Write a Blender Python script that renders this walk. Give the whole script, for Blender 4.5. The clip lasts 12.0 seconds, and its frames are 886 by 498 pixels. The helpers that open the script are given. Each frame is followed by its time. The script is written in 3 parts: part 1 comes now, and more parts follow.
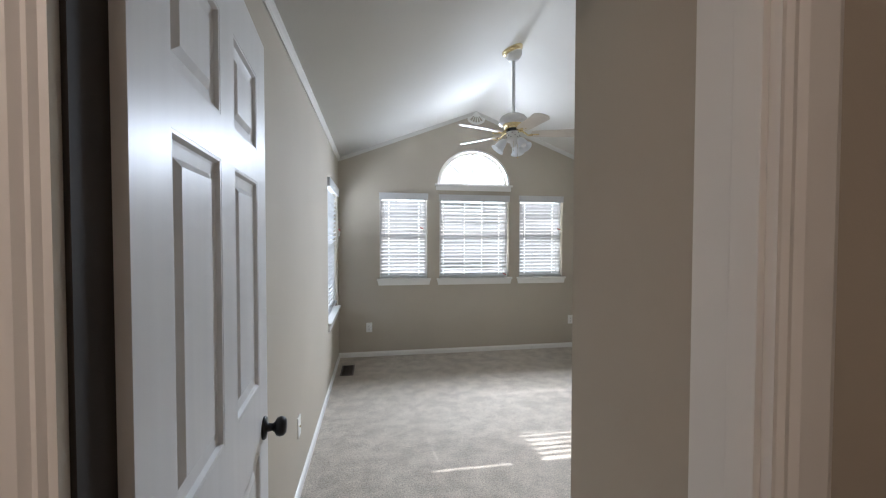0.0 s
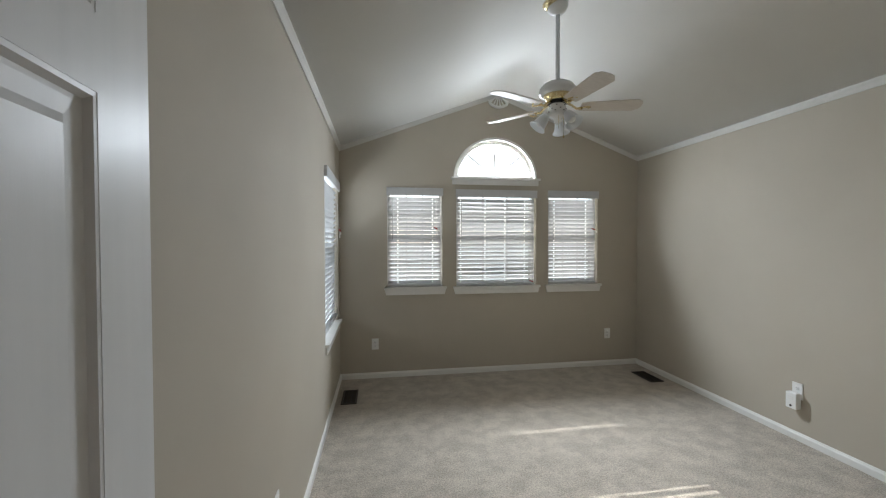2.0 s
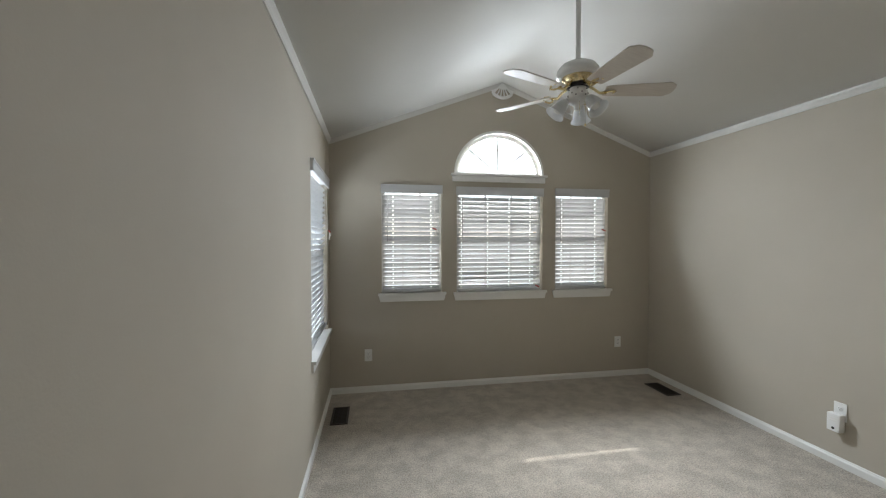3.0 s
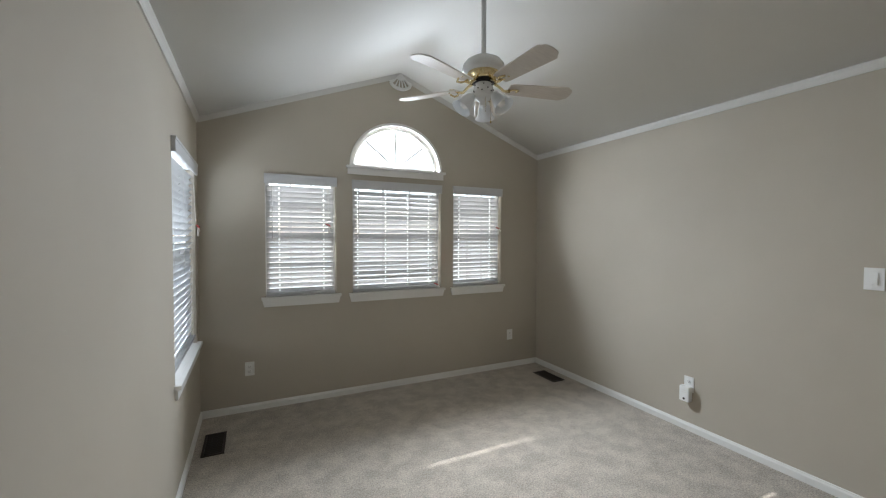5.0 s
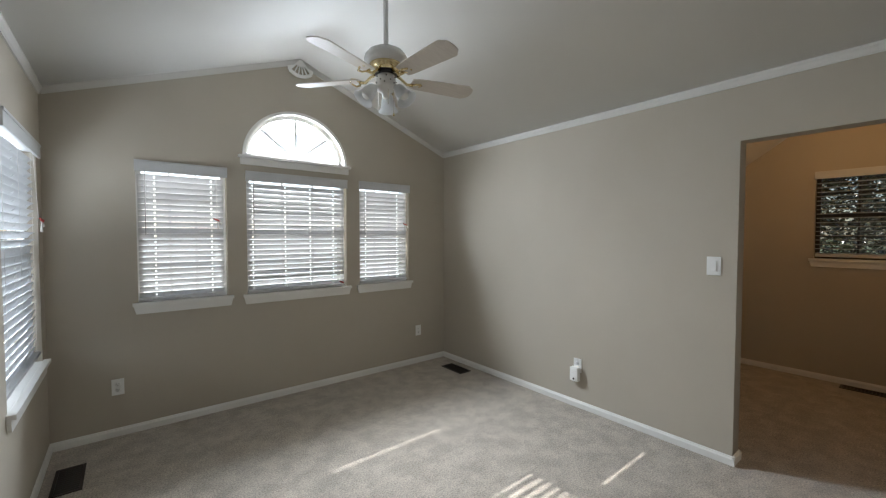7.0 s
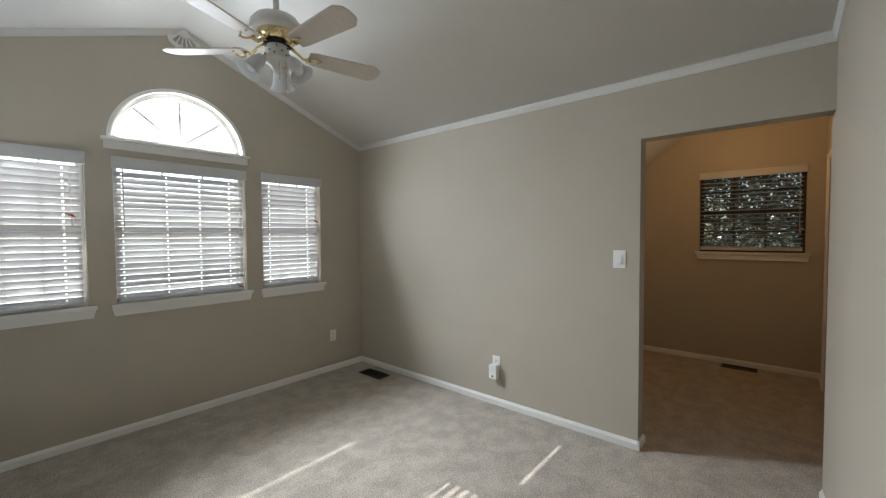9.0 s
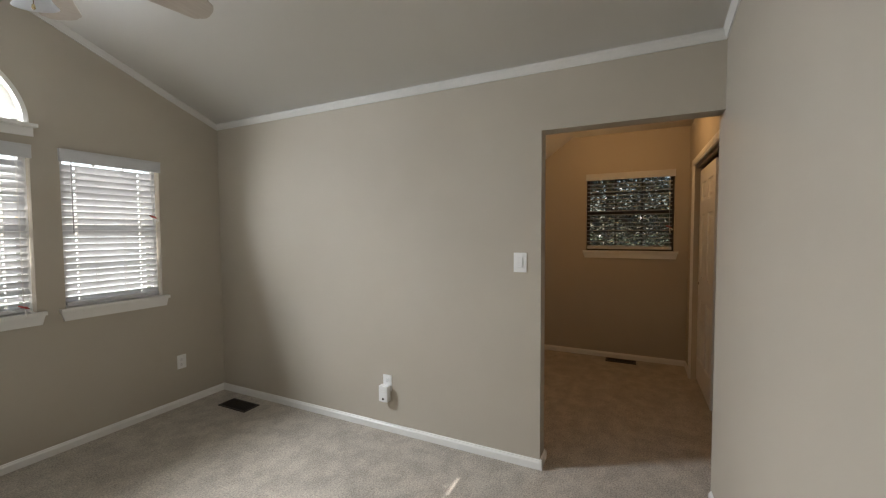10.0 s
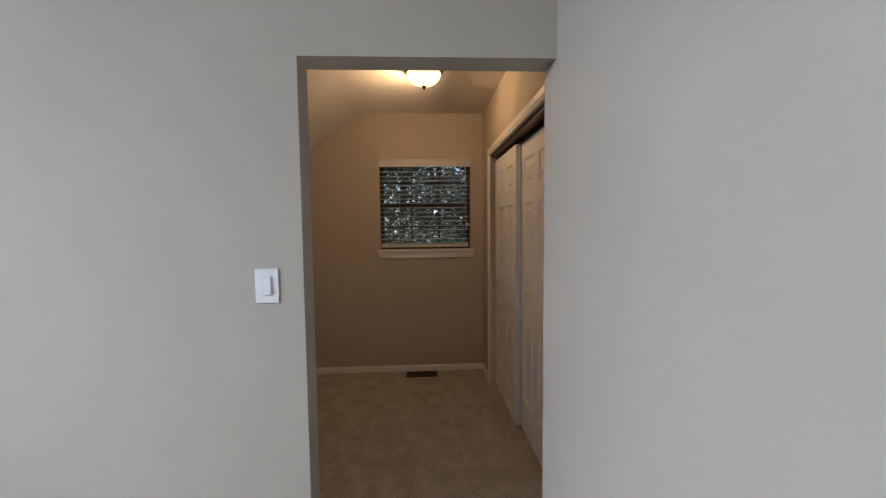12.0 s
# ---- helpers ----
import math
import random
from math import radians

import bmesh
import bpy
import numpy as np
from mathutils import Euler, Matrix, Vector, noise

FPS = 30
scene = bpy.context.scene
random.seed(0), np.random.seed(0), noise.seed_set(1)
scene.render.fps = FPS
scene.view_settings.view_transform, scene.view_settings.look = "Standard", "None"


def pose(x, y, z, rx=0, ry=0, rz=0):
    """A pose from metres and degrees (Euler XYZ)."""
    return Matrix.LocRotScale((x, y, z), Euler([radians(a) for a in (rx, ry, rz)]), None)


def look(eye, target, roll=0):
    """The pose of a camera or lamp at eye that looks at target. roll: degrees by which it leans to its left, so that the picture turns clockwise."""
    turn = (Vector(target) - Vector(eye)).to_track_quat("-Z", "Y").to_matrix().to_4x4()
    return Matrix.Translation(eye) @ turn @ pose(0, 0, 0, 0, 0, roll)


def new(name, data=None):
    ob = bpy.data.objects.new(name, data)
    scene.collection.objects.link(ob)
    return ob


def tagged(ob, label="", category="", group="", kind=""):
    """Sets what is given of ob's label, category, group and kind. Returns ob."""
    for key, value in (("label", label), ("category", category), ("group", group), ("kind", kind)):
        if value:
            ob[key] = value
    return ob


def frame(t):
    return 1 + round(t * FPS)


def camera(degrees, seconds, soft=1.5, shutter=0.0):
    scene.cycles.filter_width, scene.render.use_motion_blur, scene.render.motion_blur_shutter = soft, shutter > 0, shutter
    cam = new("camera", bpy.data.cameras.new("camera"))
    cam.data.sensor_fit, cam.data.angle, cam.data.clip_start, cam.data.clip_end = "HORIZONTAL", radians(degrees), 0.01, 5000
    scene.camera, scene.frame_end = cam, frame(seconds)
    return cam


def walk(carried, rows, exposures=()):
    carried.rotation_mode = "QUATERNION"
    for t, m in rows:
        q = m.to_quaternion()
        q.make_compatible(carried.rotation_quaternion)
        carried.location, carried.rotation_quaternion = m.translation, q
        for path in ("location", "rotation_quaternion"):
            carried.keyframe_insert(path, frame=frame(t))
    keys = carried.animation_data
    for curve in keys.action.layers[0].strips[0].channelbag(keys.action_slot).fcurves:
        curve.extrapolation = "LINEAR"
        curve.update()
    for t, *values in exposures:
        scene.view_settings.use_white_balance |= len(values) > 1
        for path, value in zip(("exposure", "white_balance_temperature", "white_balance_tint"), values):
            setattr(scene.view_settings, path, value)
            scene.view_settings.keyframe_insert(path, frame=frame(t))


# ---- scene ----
cam = camera(96.8, 12.0, 1.2)
PATH = [
    (0, (0.43, 0.101, 1.454), (0.772, 2.071, 1.401), 0.1),
    (0.5, (0.435, 0.243, 1.447), (0.767, 2.214, 1.396), -0.0),
    (0.6, (0.432, 0.276, 1.452), (0.764, 2.247, 1.404), -0.3),
    (1, (0.414, 0.418, 1.445), (0.738, 2.391, 1.395), -0.0),
    (1.5, (0.4, 0.595, 1.459), (0.715, 2.57, 1.411), -0.1),
    (2, (0.413, 0.795, 1.446), (1.08, 4.95, 1.363), -0.1),
    (2.5, (0.423, 0.988, 1.461), (0.733, 2.964, 1.42), -0.1),
    (4.5, (0.354, 1.32, 1.481), (1.085, 3.181, 1.423), 0.3),
    (5, (0.389, 1.32, 1.482), (1.262, 3.119, 1.42), 0.2),
    (5.5, (0.395, 1.314, 1.473), (1.397, 3.044, 1.408), 0.1),
    (6, (0.426, 1.31, 1.469), (1.527, 2.978, 1.4), 0.0),
    (6.5, (0.426, 1.32, 1.466), (1.617, 2.925, 1.395), -0.0),
    (8.5, (0.533, 1.324, 1.437), (1.949, 2.734, 1.375), -0.2),
    (9, (0.62, 1.392, 1.434), (2.14, 2.69, 1.363), -0.4),
    (9.5, (0.804, 1.482, 1.429), (2.455, 2.607, 1.347), -0.4),
    (10, (1.035, 1.588, 1.452), (2.834, 2.456, 1.365), -0.3),
    (10.5, (1.244, 1.616, 1.473), (3.16, 2.183, 1.377), -0.4),
    (11, (1.475, 1.657, 1.482), (3.455, 1.918, 1.376), -0.5),
    (11.5, (1.706, 1.661, 1.46), (3.703, 1.69, 1.344), -0.7),
    (12, (2.008, 1.66, 1.471), (4.002, 1.56, 1.345), -0.6),
]
EXPOSURES = [(0, 1.1, 5950, 12), (0.5, 1.02, 6050, 12), (1, 0.86, 6200, 11), (2, 0.55, 6350, 9), (2.5, 0.5, 6400, 9), (5.5, 0.6, 6250, 10), (8.5, 0.62, 6250, 10), (9, 0.65, 6350, 10), (9.5, 0.68, 6550, 11),
             (10, 0.72, 6650, 12), (10.5, 0.8, 6050, 12), (11, 0.9, 6000, 13), (11.5, 0.95, 5900, 14), (12, 1.05, 5650, 13)]
walk(cam, [(t, look(eye, target, roll)) for t, eye, target, roll in PATH], EXPOSURES)

# world, sun, large lights
SUN_ELEV, SUN_AZ = 37.2, 5.5
world = bpy.data.worlds.new("world")
scene.world = world
world.use_nodes = True
wn = world.node_tree.nodes
sky = wn.new("ShaderNodeTexSky")
sky.sky_type, sky.sun_disc = "NISHITA", False
sky.sun_elevation, sky.sun_rotation = radians(SUN_ELEV), radians(-SUN_AZ)
world.node_tree.links.new(sky.outputs[0], wn["Background"].inputs[0])
wn["Background"].inputs[1].default_value = 0.08
sun = new("sun", bpy.data.lights.new("sun", "SUN"))
sun.data.energy, sun.data.angle, sun.data.color = 5.0, radians(0.25), (1.0, 0.965, 0.92)
sun_from = Vector((-math.sin(radians(SUN_AZ)) * math.cos(radians(SUN_ELEV)), math.cos(radians(SUN_AZ)) * math.cos(radians(SUN_ELEV)), math.sin(radians(SUN_ELEV))))
sun.matrix_world = look(sun_from * 20, (0, 0, 0))


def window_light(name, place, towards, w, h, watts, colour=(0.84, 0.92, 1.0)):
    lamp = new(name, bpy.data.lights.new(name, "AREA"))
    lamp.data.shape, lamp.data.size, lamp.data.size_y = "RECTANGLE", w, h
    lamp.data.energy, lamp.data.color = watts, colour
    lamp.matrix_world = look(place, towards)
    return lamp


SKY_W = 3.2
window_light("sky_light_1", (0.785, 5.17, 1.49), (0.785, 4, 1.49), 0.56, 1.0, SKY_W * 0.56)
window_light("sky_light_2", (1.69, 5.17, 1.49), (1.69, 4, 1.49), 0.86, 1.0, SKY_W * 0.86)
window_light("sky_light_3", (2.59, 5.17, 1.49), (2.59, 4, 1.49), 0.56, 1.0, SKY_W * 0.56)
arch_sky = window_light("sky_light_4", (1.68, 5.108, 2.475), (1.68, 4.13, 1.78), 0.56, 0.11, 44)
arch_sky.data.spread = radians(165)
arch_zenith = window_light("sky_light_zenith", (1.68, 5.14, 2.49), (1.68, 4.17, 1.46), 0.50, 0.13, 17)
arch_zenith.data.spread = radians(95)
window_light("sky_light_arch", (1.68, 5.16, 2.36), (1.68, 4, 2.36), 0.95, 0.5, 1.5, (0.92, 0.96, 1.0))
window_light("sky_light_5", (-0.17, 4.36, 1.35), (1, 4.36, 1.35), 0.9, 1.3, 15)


def point_lamp(name, place, watts, colour, size=0.06):
    lamp = new(name, bpy.data.lights.new(name, "POINT"))
    lamp.data.energy, lamp.data.color, lamp.data.shadow_soft_size = watts, colour, size
    lamp.location = place
    return lamp


point_lamp("hall_bulb", (-0.35, -0.7, 2.1), 7.5, (1.0, 0.78, 0.64), 0.12)
point_lamp("alcove_bulb", (4.80, 1.64, 2.44), 7.4, (1.0, 0.57, 0.235), 0.03)


# materials
def material(name, colour, rough=0.6, metal=0.0, **extra):
    m = bpy.data.materials.new(name)
    m.use_nodes = True
    b = m.node_tree.nodes["Principled BSDF"]
    b.inputs["Base Color"].default_value = (*colour, 1)
    b.inputs["Roughness"].default_value = rough
    b.inputs["Metallic"].default_value = metal
    for key, value in extra.items():
        b.inputs[key.replace("_", " ")].default_value = value
    return m


def vary(m, dark, light, scale, detail=4.0, bump=0.0, bump_scale=60.0, stretch=(1, 1, 1), low=0.3, high=0.7, distance=0.002):
    """Two-scale colour variation and fine relief, in metres."""
    t = m.node_tree
    n, link = t.nodes, t.links.new
    b = n["Principled BSDF"]
    tc = n.new("ShaderNodeTexCoord")
    mp = n.new("ShaderNodeMapping")
    mp.inputs["Scale"].default_value = stretch
    link(tc.outputs["Object"], mp.inputs["Vector"])
    a = n.new("ShaderNodeTexNoise")
    a.inputs["Scale"].default_value, a.inputs["Detail"].default_value = scale, detail
    link(mp.outputs[0], a.inputs["Vector"])
    r = n.new("ShaderNodeValToRGB")
    r.color_ramp.elements[0].position, r.color_ramp.elements[1].position = low, high
    r.color_ramp.elements[0].color, r.color_ramp.elements[1].color = (*dark, 1), (*light, 1)
    link(a.outputs["Fac"], r.inputs["Fac"])
    link(r.outputs["Color"], b.inputs["Base Color"])
    if bump:
        c = n.new("ShaderNodeTexNoise")
        c.inputs["Scale"].default_value, c.inputs["Detail"].default_value = bump_scale, 3
        link(mp.outputs[0], c.inputs["Vector"])
        bp = n.new("ShaderNodeBump")
        bp.inputs["Strength"].default_value, bp.inputs["Distance"].default_value = bump, distance
        link(c.outputs["Fac"], bp.inputs["Height"])
        link(bp.outputs["Normal"], b.inputs["Normal"])
    return m, a, r


WALL = vary(material("greige_wall_paint", (0.472, 0.430, 0.360), 0.8, Specular_IOR_Level=0.25), (0.460, 0.415, 0.343), (0.490, 0.445, 0.372), 1.3, 5, 0.25, 160, distance=0.001)[0]
CEIL = vary(material("ceiling_paint", (0.72, 0.71, 0.68), 0.8), (0.80, 0.79, 0.76), (0.84, 0.83, 0.80), 1.1, 4, 0.2, 120, distance=0.001)[0]
TRIM = vary(material("white_trim_paint", (0.78, 0.77, 0.74), 0.32), (0.76, 0.75, 0.72), (0.80, 0.79, 0.76), 3.0, 4)[0]
DOOR = vary(material("white_door_paint", (0.76, 0.76, 0.75), 0.36, Specular_IOR_Level=0.11), (0.72, 0.72, 0.715), (0.76, 0.76, 0.755), 2.0, 5, 0.07, 60, (14, 14, 0.6), distance=0.0012)[0]
SLAT = vary(material("white_blind_vinyl", (0.66, 0.66, 0.65), 0.4), (0.62, 0.62, 0.615), (0.67, 0.67, 0.665), 5, 3)[0]
_n, _l = SLAT.node_tree.nodes, SLAT.node_tree.links.new
_tr = _n.new("ShaderNodeBsdfTranslucent")
_tr.inputs[0].default_value = (0.76, 0.80, 0.86, 1)
_mx = _n.new("ShaderNodeMixShader")
_mx.inputs[0].default_value = 0.15
_l(_n["Principled BSDF"].outputs[0], _mx.inputs[1])
_l(_tr.outputs[0], _mx.inputs[2])
_l(_mx.outputs[0], _n["Material Output"].inputs["Surface"])
VINYL = material("white_window_vinyl", (0.78, 0.78, 0.77), 0.4)
BRONZE_FRAME = material("dark_bronze_window_frame", (0.05, 0.045, 0.04), 0.4)
BRASS = material("polished_brass", (0.80, 0.67, 0.40), 0.2, 1.0)
BLACK = material("black_metal", (0.02, 0.02, 0.022), 0.3, 0.6)
VENT = material("dark_brown_metal", (0.045, 0.035, 0.03), 0.4, 0.5)
WHITE_ENAMEL = material("white_enamel", (0.74, 0.74, 0.73), 0.25)
PLATE = material("white_plastic", (0.82, 0.82, 0.80), 0.3)
WAND = material("grey_plastic", (0.35, 0.34, 0.33), 0.3)
DARK = material("dark_void", (0.02, 0.018, 0.016), 0.7)
RED = material("red_thread", (0.45, 0.07, 0.06), 0.7)
CORD = material("white_cord", (0.8, 0.78, 0.75), 0.7)
JAMB_STRIP = material("dark_brown_strip", (0.03, 0.024, 0.02), 0.8)
GLASS = material("window_glass", (1, 1, 1), 0.0, 0.0, Transmission_Weight=1.0, IOR=1.45)
FROST = material("frosted_glass", (0.86, 0.88, 0.90), 0.3, 0.0, Transmission_Weight=0.35, IOR=1.3)
BLADE = vary(material("whitewashed_blade", (0.62, 0.56, 0.5), 0.55, Specular_IOR_Level=0.12), (0.60, 0.545, 0.49), (0.66, 0.61, 0.55), 8, 5, stretch=(1, 12, 12))[0]
BRONZE = material("oil_rubbed_bronze", (0.08, 0.05, 0.03), 0.35, 0.8)
BARK = vary(material("bark", (0.12, 0.09, 0.07), 0.9), (0.08, 0.06, 0.045), (0.17, 0.13, 0.1), 9, 5, 0.8, 20, (1, 1, 0.3), distance=0.02)[0]
LEAF = material("green_leaf", (0.06, 0.1, 0.03), 0.12)
GRASS = vary(material("lawn", (0.07, 0.1, 0.04), 0.95), (0.05, 0.075, 0.03), (0.10, 0.13, 0.055), 0.6, 8, 0.6, 12, distance=0.03)[0]

CARPET, _a, _r = vary(material("beige_carpet", (0.42, 0.38, 0.33), 0.97), (0.40, 0.348, 0.285), (0.545, 0.480, 0.400), 7, 12, 1.0, 420, low=0.41, high=0.60, distance=0.006)
_n, _l = CARPET.node_tree.nodes, CARPET.node_tree.links.new
_a.inputs["Roughness"].default_value = 0.68
_f = _n.new("ShaderNodeTexNoise")
_f.inputs["Scale"].default_value, _f.inputs["Detail"].default_value = 110, 4
_m = _n.new("ShaderNodeMix")
_m.data_type, _m.blend_type = "RGBA", "OVERLAY"
_m.inputs[0].default_value = 1.0
_l(_n["Mapping"].outputs[0], _f.inputs["Vector"])
_l(_r.outputs["Color"], _m.inputs[6])
_l(_f.outputs["Fac"], _m.inputs[7])
_l(_m.outputs[2], _n["Principled BSDF"].inputs["Base Color"])
_n["Principled BSDF"].inputs["Sheen Weight"].default_value = 0.25

LAMP_GLASS = material("lit_alabaster_glass", (0.95, 0.75, 0.45), 0.4)
LAMP_GLASS.node_tree.nodes["Principled BSDF"].inputs["Emission Color"].default_value = (1.0, 0.60, 0.24, 1)
LAMP_GLASS.node_tree.nodes["Principled BSDF"].inputs["Emission Strength"].default_value = 1.5

_oi = LEAF.node_tree.nodes.new("ShaderNodeNewGeometry")
_cr = LEAF.node_tree.nodes.new("ShaderNodeValToRGB")
_cr.color_ramp.elements[0].color, _cr.color_ramp.elements[1].color = (0.025, 0.03, 0.02, 1), (0.11, 0.11, 0.065, 1)
LEAF.node_tree.links.new(_oi.outputs["Random Per Island"], _cr.inputs["Fac"])
LEAF.node_tree.links.new(_cr.outputs["Color"], LEAF.node_tree.nodes["Principled BSDF"].inputs["Base Color"])


# mesh helpers
def box(bm, x0, x1, y0, y1, z0, z1, bevel=0.0, m=None):
    g = bmesh.ops.create_cube(bm, size=1.0)
    vs = g["verts"]
    bmesh.ops.scale(bm, vec=(x1 - x0, y1 - y0, z1 - z0), verts=vs)
    bmesh.ops.translate(bm, vec=((x0 + x1) / 2, (y0 + y1) / 2, (z0 + z1) / 2), verts=vs)
    if bevel:
        es = list({e for v in vs for e in v.link_edges})
        r = bmesh.ops.bevel(bm, geom=es, offset=bevel, segments=2, profile=0.7, affect="EDGES")
        vs = list({v for f in r["faces"] for v in f.verts} | {v for v in vs if v.is_valid})
    if m is not None:
        bmesh.ops.transform(bm, matrix=m, verts=vs)
    return vs


def lathe(bm, profile, n=24, m=None):
    """Turn (radius, height) points about z."""
    rings = []
    for r, z in profile:
        rings.append([bm.verts.new((r * math.cos(2 * math.pi * i / n), r * math.sin(2 * math.pi * i / n), z)) for i in range(n)] if r > 1e-6 else [bm.verts.new((0, 0, z))])
    for a, b in zip(rings, rings[1:]):
        for i in range(n):
            j = (i + 1) % n
            loop = [a[i % len(a)], a[j % len(a)], b[j % len(b)], b[i % len(b)]]
            loop = list(dict.fromkeys(loop))
            if len(loop) > 2:
                bm.faces.new(loop).smooth = True
    vs = [v for r in rings for v in r]
    if m is not None:
        bmesh.ops.transform(bm, matrix=m, verts=vs)
    return vs


def tube(bm, points, radius, n=8):
    """A round bar along points."""
    pts = [Vector(p) for p in points]
    rings = []
    for i, p in enumerate(pts):
        d = (pts[min(i + 1, len(pts) - 1)] - pts[max(i - 1, 0)]).normalized()
        q = d.to_track_quat("Z", "Y")
        r = radius[i] if isinstance(radius, (list, tuple)) else radius
        rings.append([bm.verts.new(p + q @ Vector((r * math.cos(2 * math.pi * k / n), r * math.sin(2 * math.pi * k / n), 0))) for k in range(n)])
    for a, b in zip(rings, rings[1:]):
        for k in range(n):
            bm.faces.new((a[k], a[(k + 1) % n], b[(k + 1) % n], b[k])).smooth = True
    bm.faces.new(rings[0][::-1])
    bm.faces.new(rings[-1])


def prism(bm, outline, depth, m=None):
    """A flat outline in xy, raised by depth along z."""
    lo = [bm.verts.new((x, y, 0)) for x, y in outline]
    hi = [bm.verts.new((x, y, depth)) for x, y in outline]
    bm.faces.new(lo[::-1])
    bm.faces.new(hi)
    for i in range(len(lo)):
        j = (i + 1) % len(lo)
        bm.faces.new((lo[i], lo[j], hi[j], hi[i]))
    if m is not None:
        bmesh.ops.transform(bm, matrix=m, verts=lo + hi)
    return lo + hi


def part(name, bm, mat, parent=None, label="", m=None):
    bmesh.ops.recalc_face_normals(bm, faces=bm.faces)
    me = bpy.data.meshes.new(name)
    bm.to_mesh(me)
    bm.free()
    me.materials.append(mat)
    ob = new(name, me)
    if parent:
        ob.parent = parent
    if m is not None:
        ob.matrix_basis = m
    if label:
        tagged(ob, label)
    return ob


def thing(name, label, category, m=None, group="", kind=""):
    ob = new(name)
    ob.empty_display_size = 0.1
    if m is not None:
        ob.matrix_basis = m
    return tagged(ob, label, category, group, kind)


def slab(name, outline, holes, thick, m, mat, label="", parent=None):
    """A wall or ceiling: a flat outline with holes, thick along local z from 0."""
    cu = bpy.data.curves.new(name, "CURVE")
    cu.dimensions, cu.fill_mode, cu.extrude = "2D", "BOTH", thick / 2
    for loop in (outline, *holes):
        sp = cu.splines.new("POLY")
        sp.points.add(len(loop) - 1)
        for p, (x, y) in zip(sp.points, loop):
            p.co = (x, y, 0, 1)
        sp.use_cyclic_u = True
    tmp = bpy.data.objects.new(name, cu)
    me = bpy.data.meshes.new_from_object(tmp)
    bpy.data.objects.remove(tmp)
    me.transform(m @ Matrix.Translation((0, 0, thick / 2)))
    me.materials.clear()
    me.materials.append(mat)
    me.name = name
    ob = new(name, me)
    if parent:
        ob.parent = parent
    else:
        tagged(ob, label, name.split("_")[0], kind="structure")
    return ob


XZ = Matrix(((1, 0, 0, 0), (0, 0, -1, 0), (0, 1, 0, 0), (0, 0, 0, 1)))   # local x, y -> world x, z; thickness towards -y
YZ = Matrix(((0, 0, 1, 0), (1, 0, 0, 0), (0, 1, 0, 0), (0, 0, 0, 1)))   # local x, y -> world y, z; thickness towards +x


def at(x, y, z):
    return Matrix.Translation((x, y, z))


def rect(x0, x1, y0, y1):
    return [(x0, y0), (x1, y0), (x1, y1), (x0, y1)]


def arch(cx, z, r, rz, n=32):
    return [(cx + r * math.cos(math.pi * i / n), z + rz * math.sin(math.pi * i / n)) for i in range(n + 1)]


# the plan
W, D = 3.4, 5.0
EAVE, APEX, MID = 2.422, 3.067, 1.70
RISE = (APEX - EAVE) / MID
DOOR_Y = 0.66
T = 0.14
TN = 0.10


def roof(x):
    return APEX - abs(x - MID) * RISE


tagged(part("floor", (lambda b: (box(b, -1.2, 6.3, -1.4, 5.14, -0.2, 0.0), b)[1])(bmesh.new()), CARPET), "light beige cut-pile carpet with brushed patches", "floor", kind="structure")

gable = [(-T, -0.2), (W + T, -0.2), (W + T, roof(W) + 0.05), (MID, APEX + 0.1), (-T, roof(0) + 0.05)]
SILLS = ((0.49, 1.085, 0.955, 2.012), (1.235, 2.15, 0.95, 2.005), (2.292, 2.895, 0.95, 2.010))
ARCH_X, ARCH_Z, ARCH_R, ARCH_H = 1.68, 2.14, 0.45, 0.42
slab("wall_north", gable, [rect(a, b, c, d) for a, b, c, d in SILLS] + [arch(ARCH_X, ARCH_Z, ARCH_R, ARCH_H)], TN, at(0, D + TN, 0) @ XZ, WALL, "greige painted gable wall with three windows and an arch")
WL = (3.885, 4.84, 0.66, 2.02)
slab("wall_west", rect(DOOR_Y - 0.12, D + T, -0.2, 2.55), [rect(*WL)], T, at(-T, 0, 0) @ YZ, WALL, "greige painted side wall with one tall window")
slab("wall_east", [(2.08, -0.2), (D + T, -0.2), (D + T, 2.62), (1.05, 2.62), (1.05, 2.045), (2.08, 2.045)], [], 0.12, at(W, 0, 0) @ YZ, WALL, "greige painted wall with a cased opening to the alcove")
tilt = math.atan2(0.103, 2.562)
slab("wall_south", [(0, -0.2), (2.564, -0.2), (2.564, roof(3.4) + 0.05), (MID - 0.958, APEX + 0.1), (0, roof(0.958) + 0.05)], [], 0.12, at(0.958, 1.087, 0) @ pose(0, 0, 0, 0, 0, math.degrees(tilt)) @ XZ, WALL, "greige painted plain wall")
tagged(part("wall_entry", (lambda b: (box(b, 0.958, 1.078, DOOR_Y, 1.087, -0.2, 2.86), b)[1])(bmesh.new()), WALL), "short greige painted entry wall", "wall", kind="structure")
slab("wall_door", [(-1.2, -0.2), (2.2, -0.2), (2.2, 2.95), (-1.2, 2.95)], [rect(0.115, 0.96, -0.1, 2.06)], 0.12, at(0, DOOR_Y, 0) @ XZ, WALL, "greige painted wall with the entry doorway")
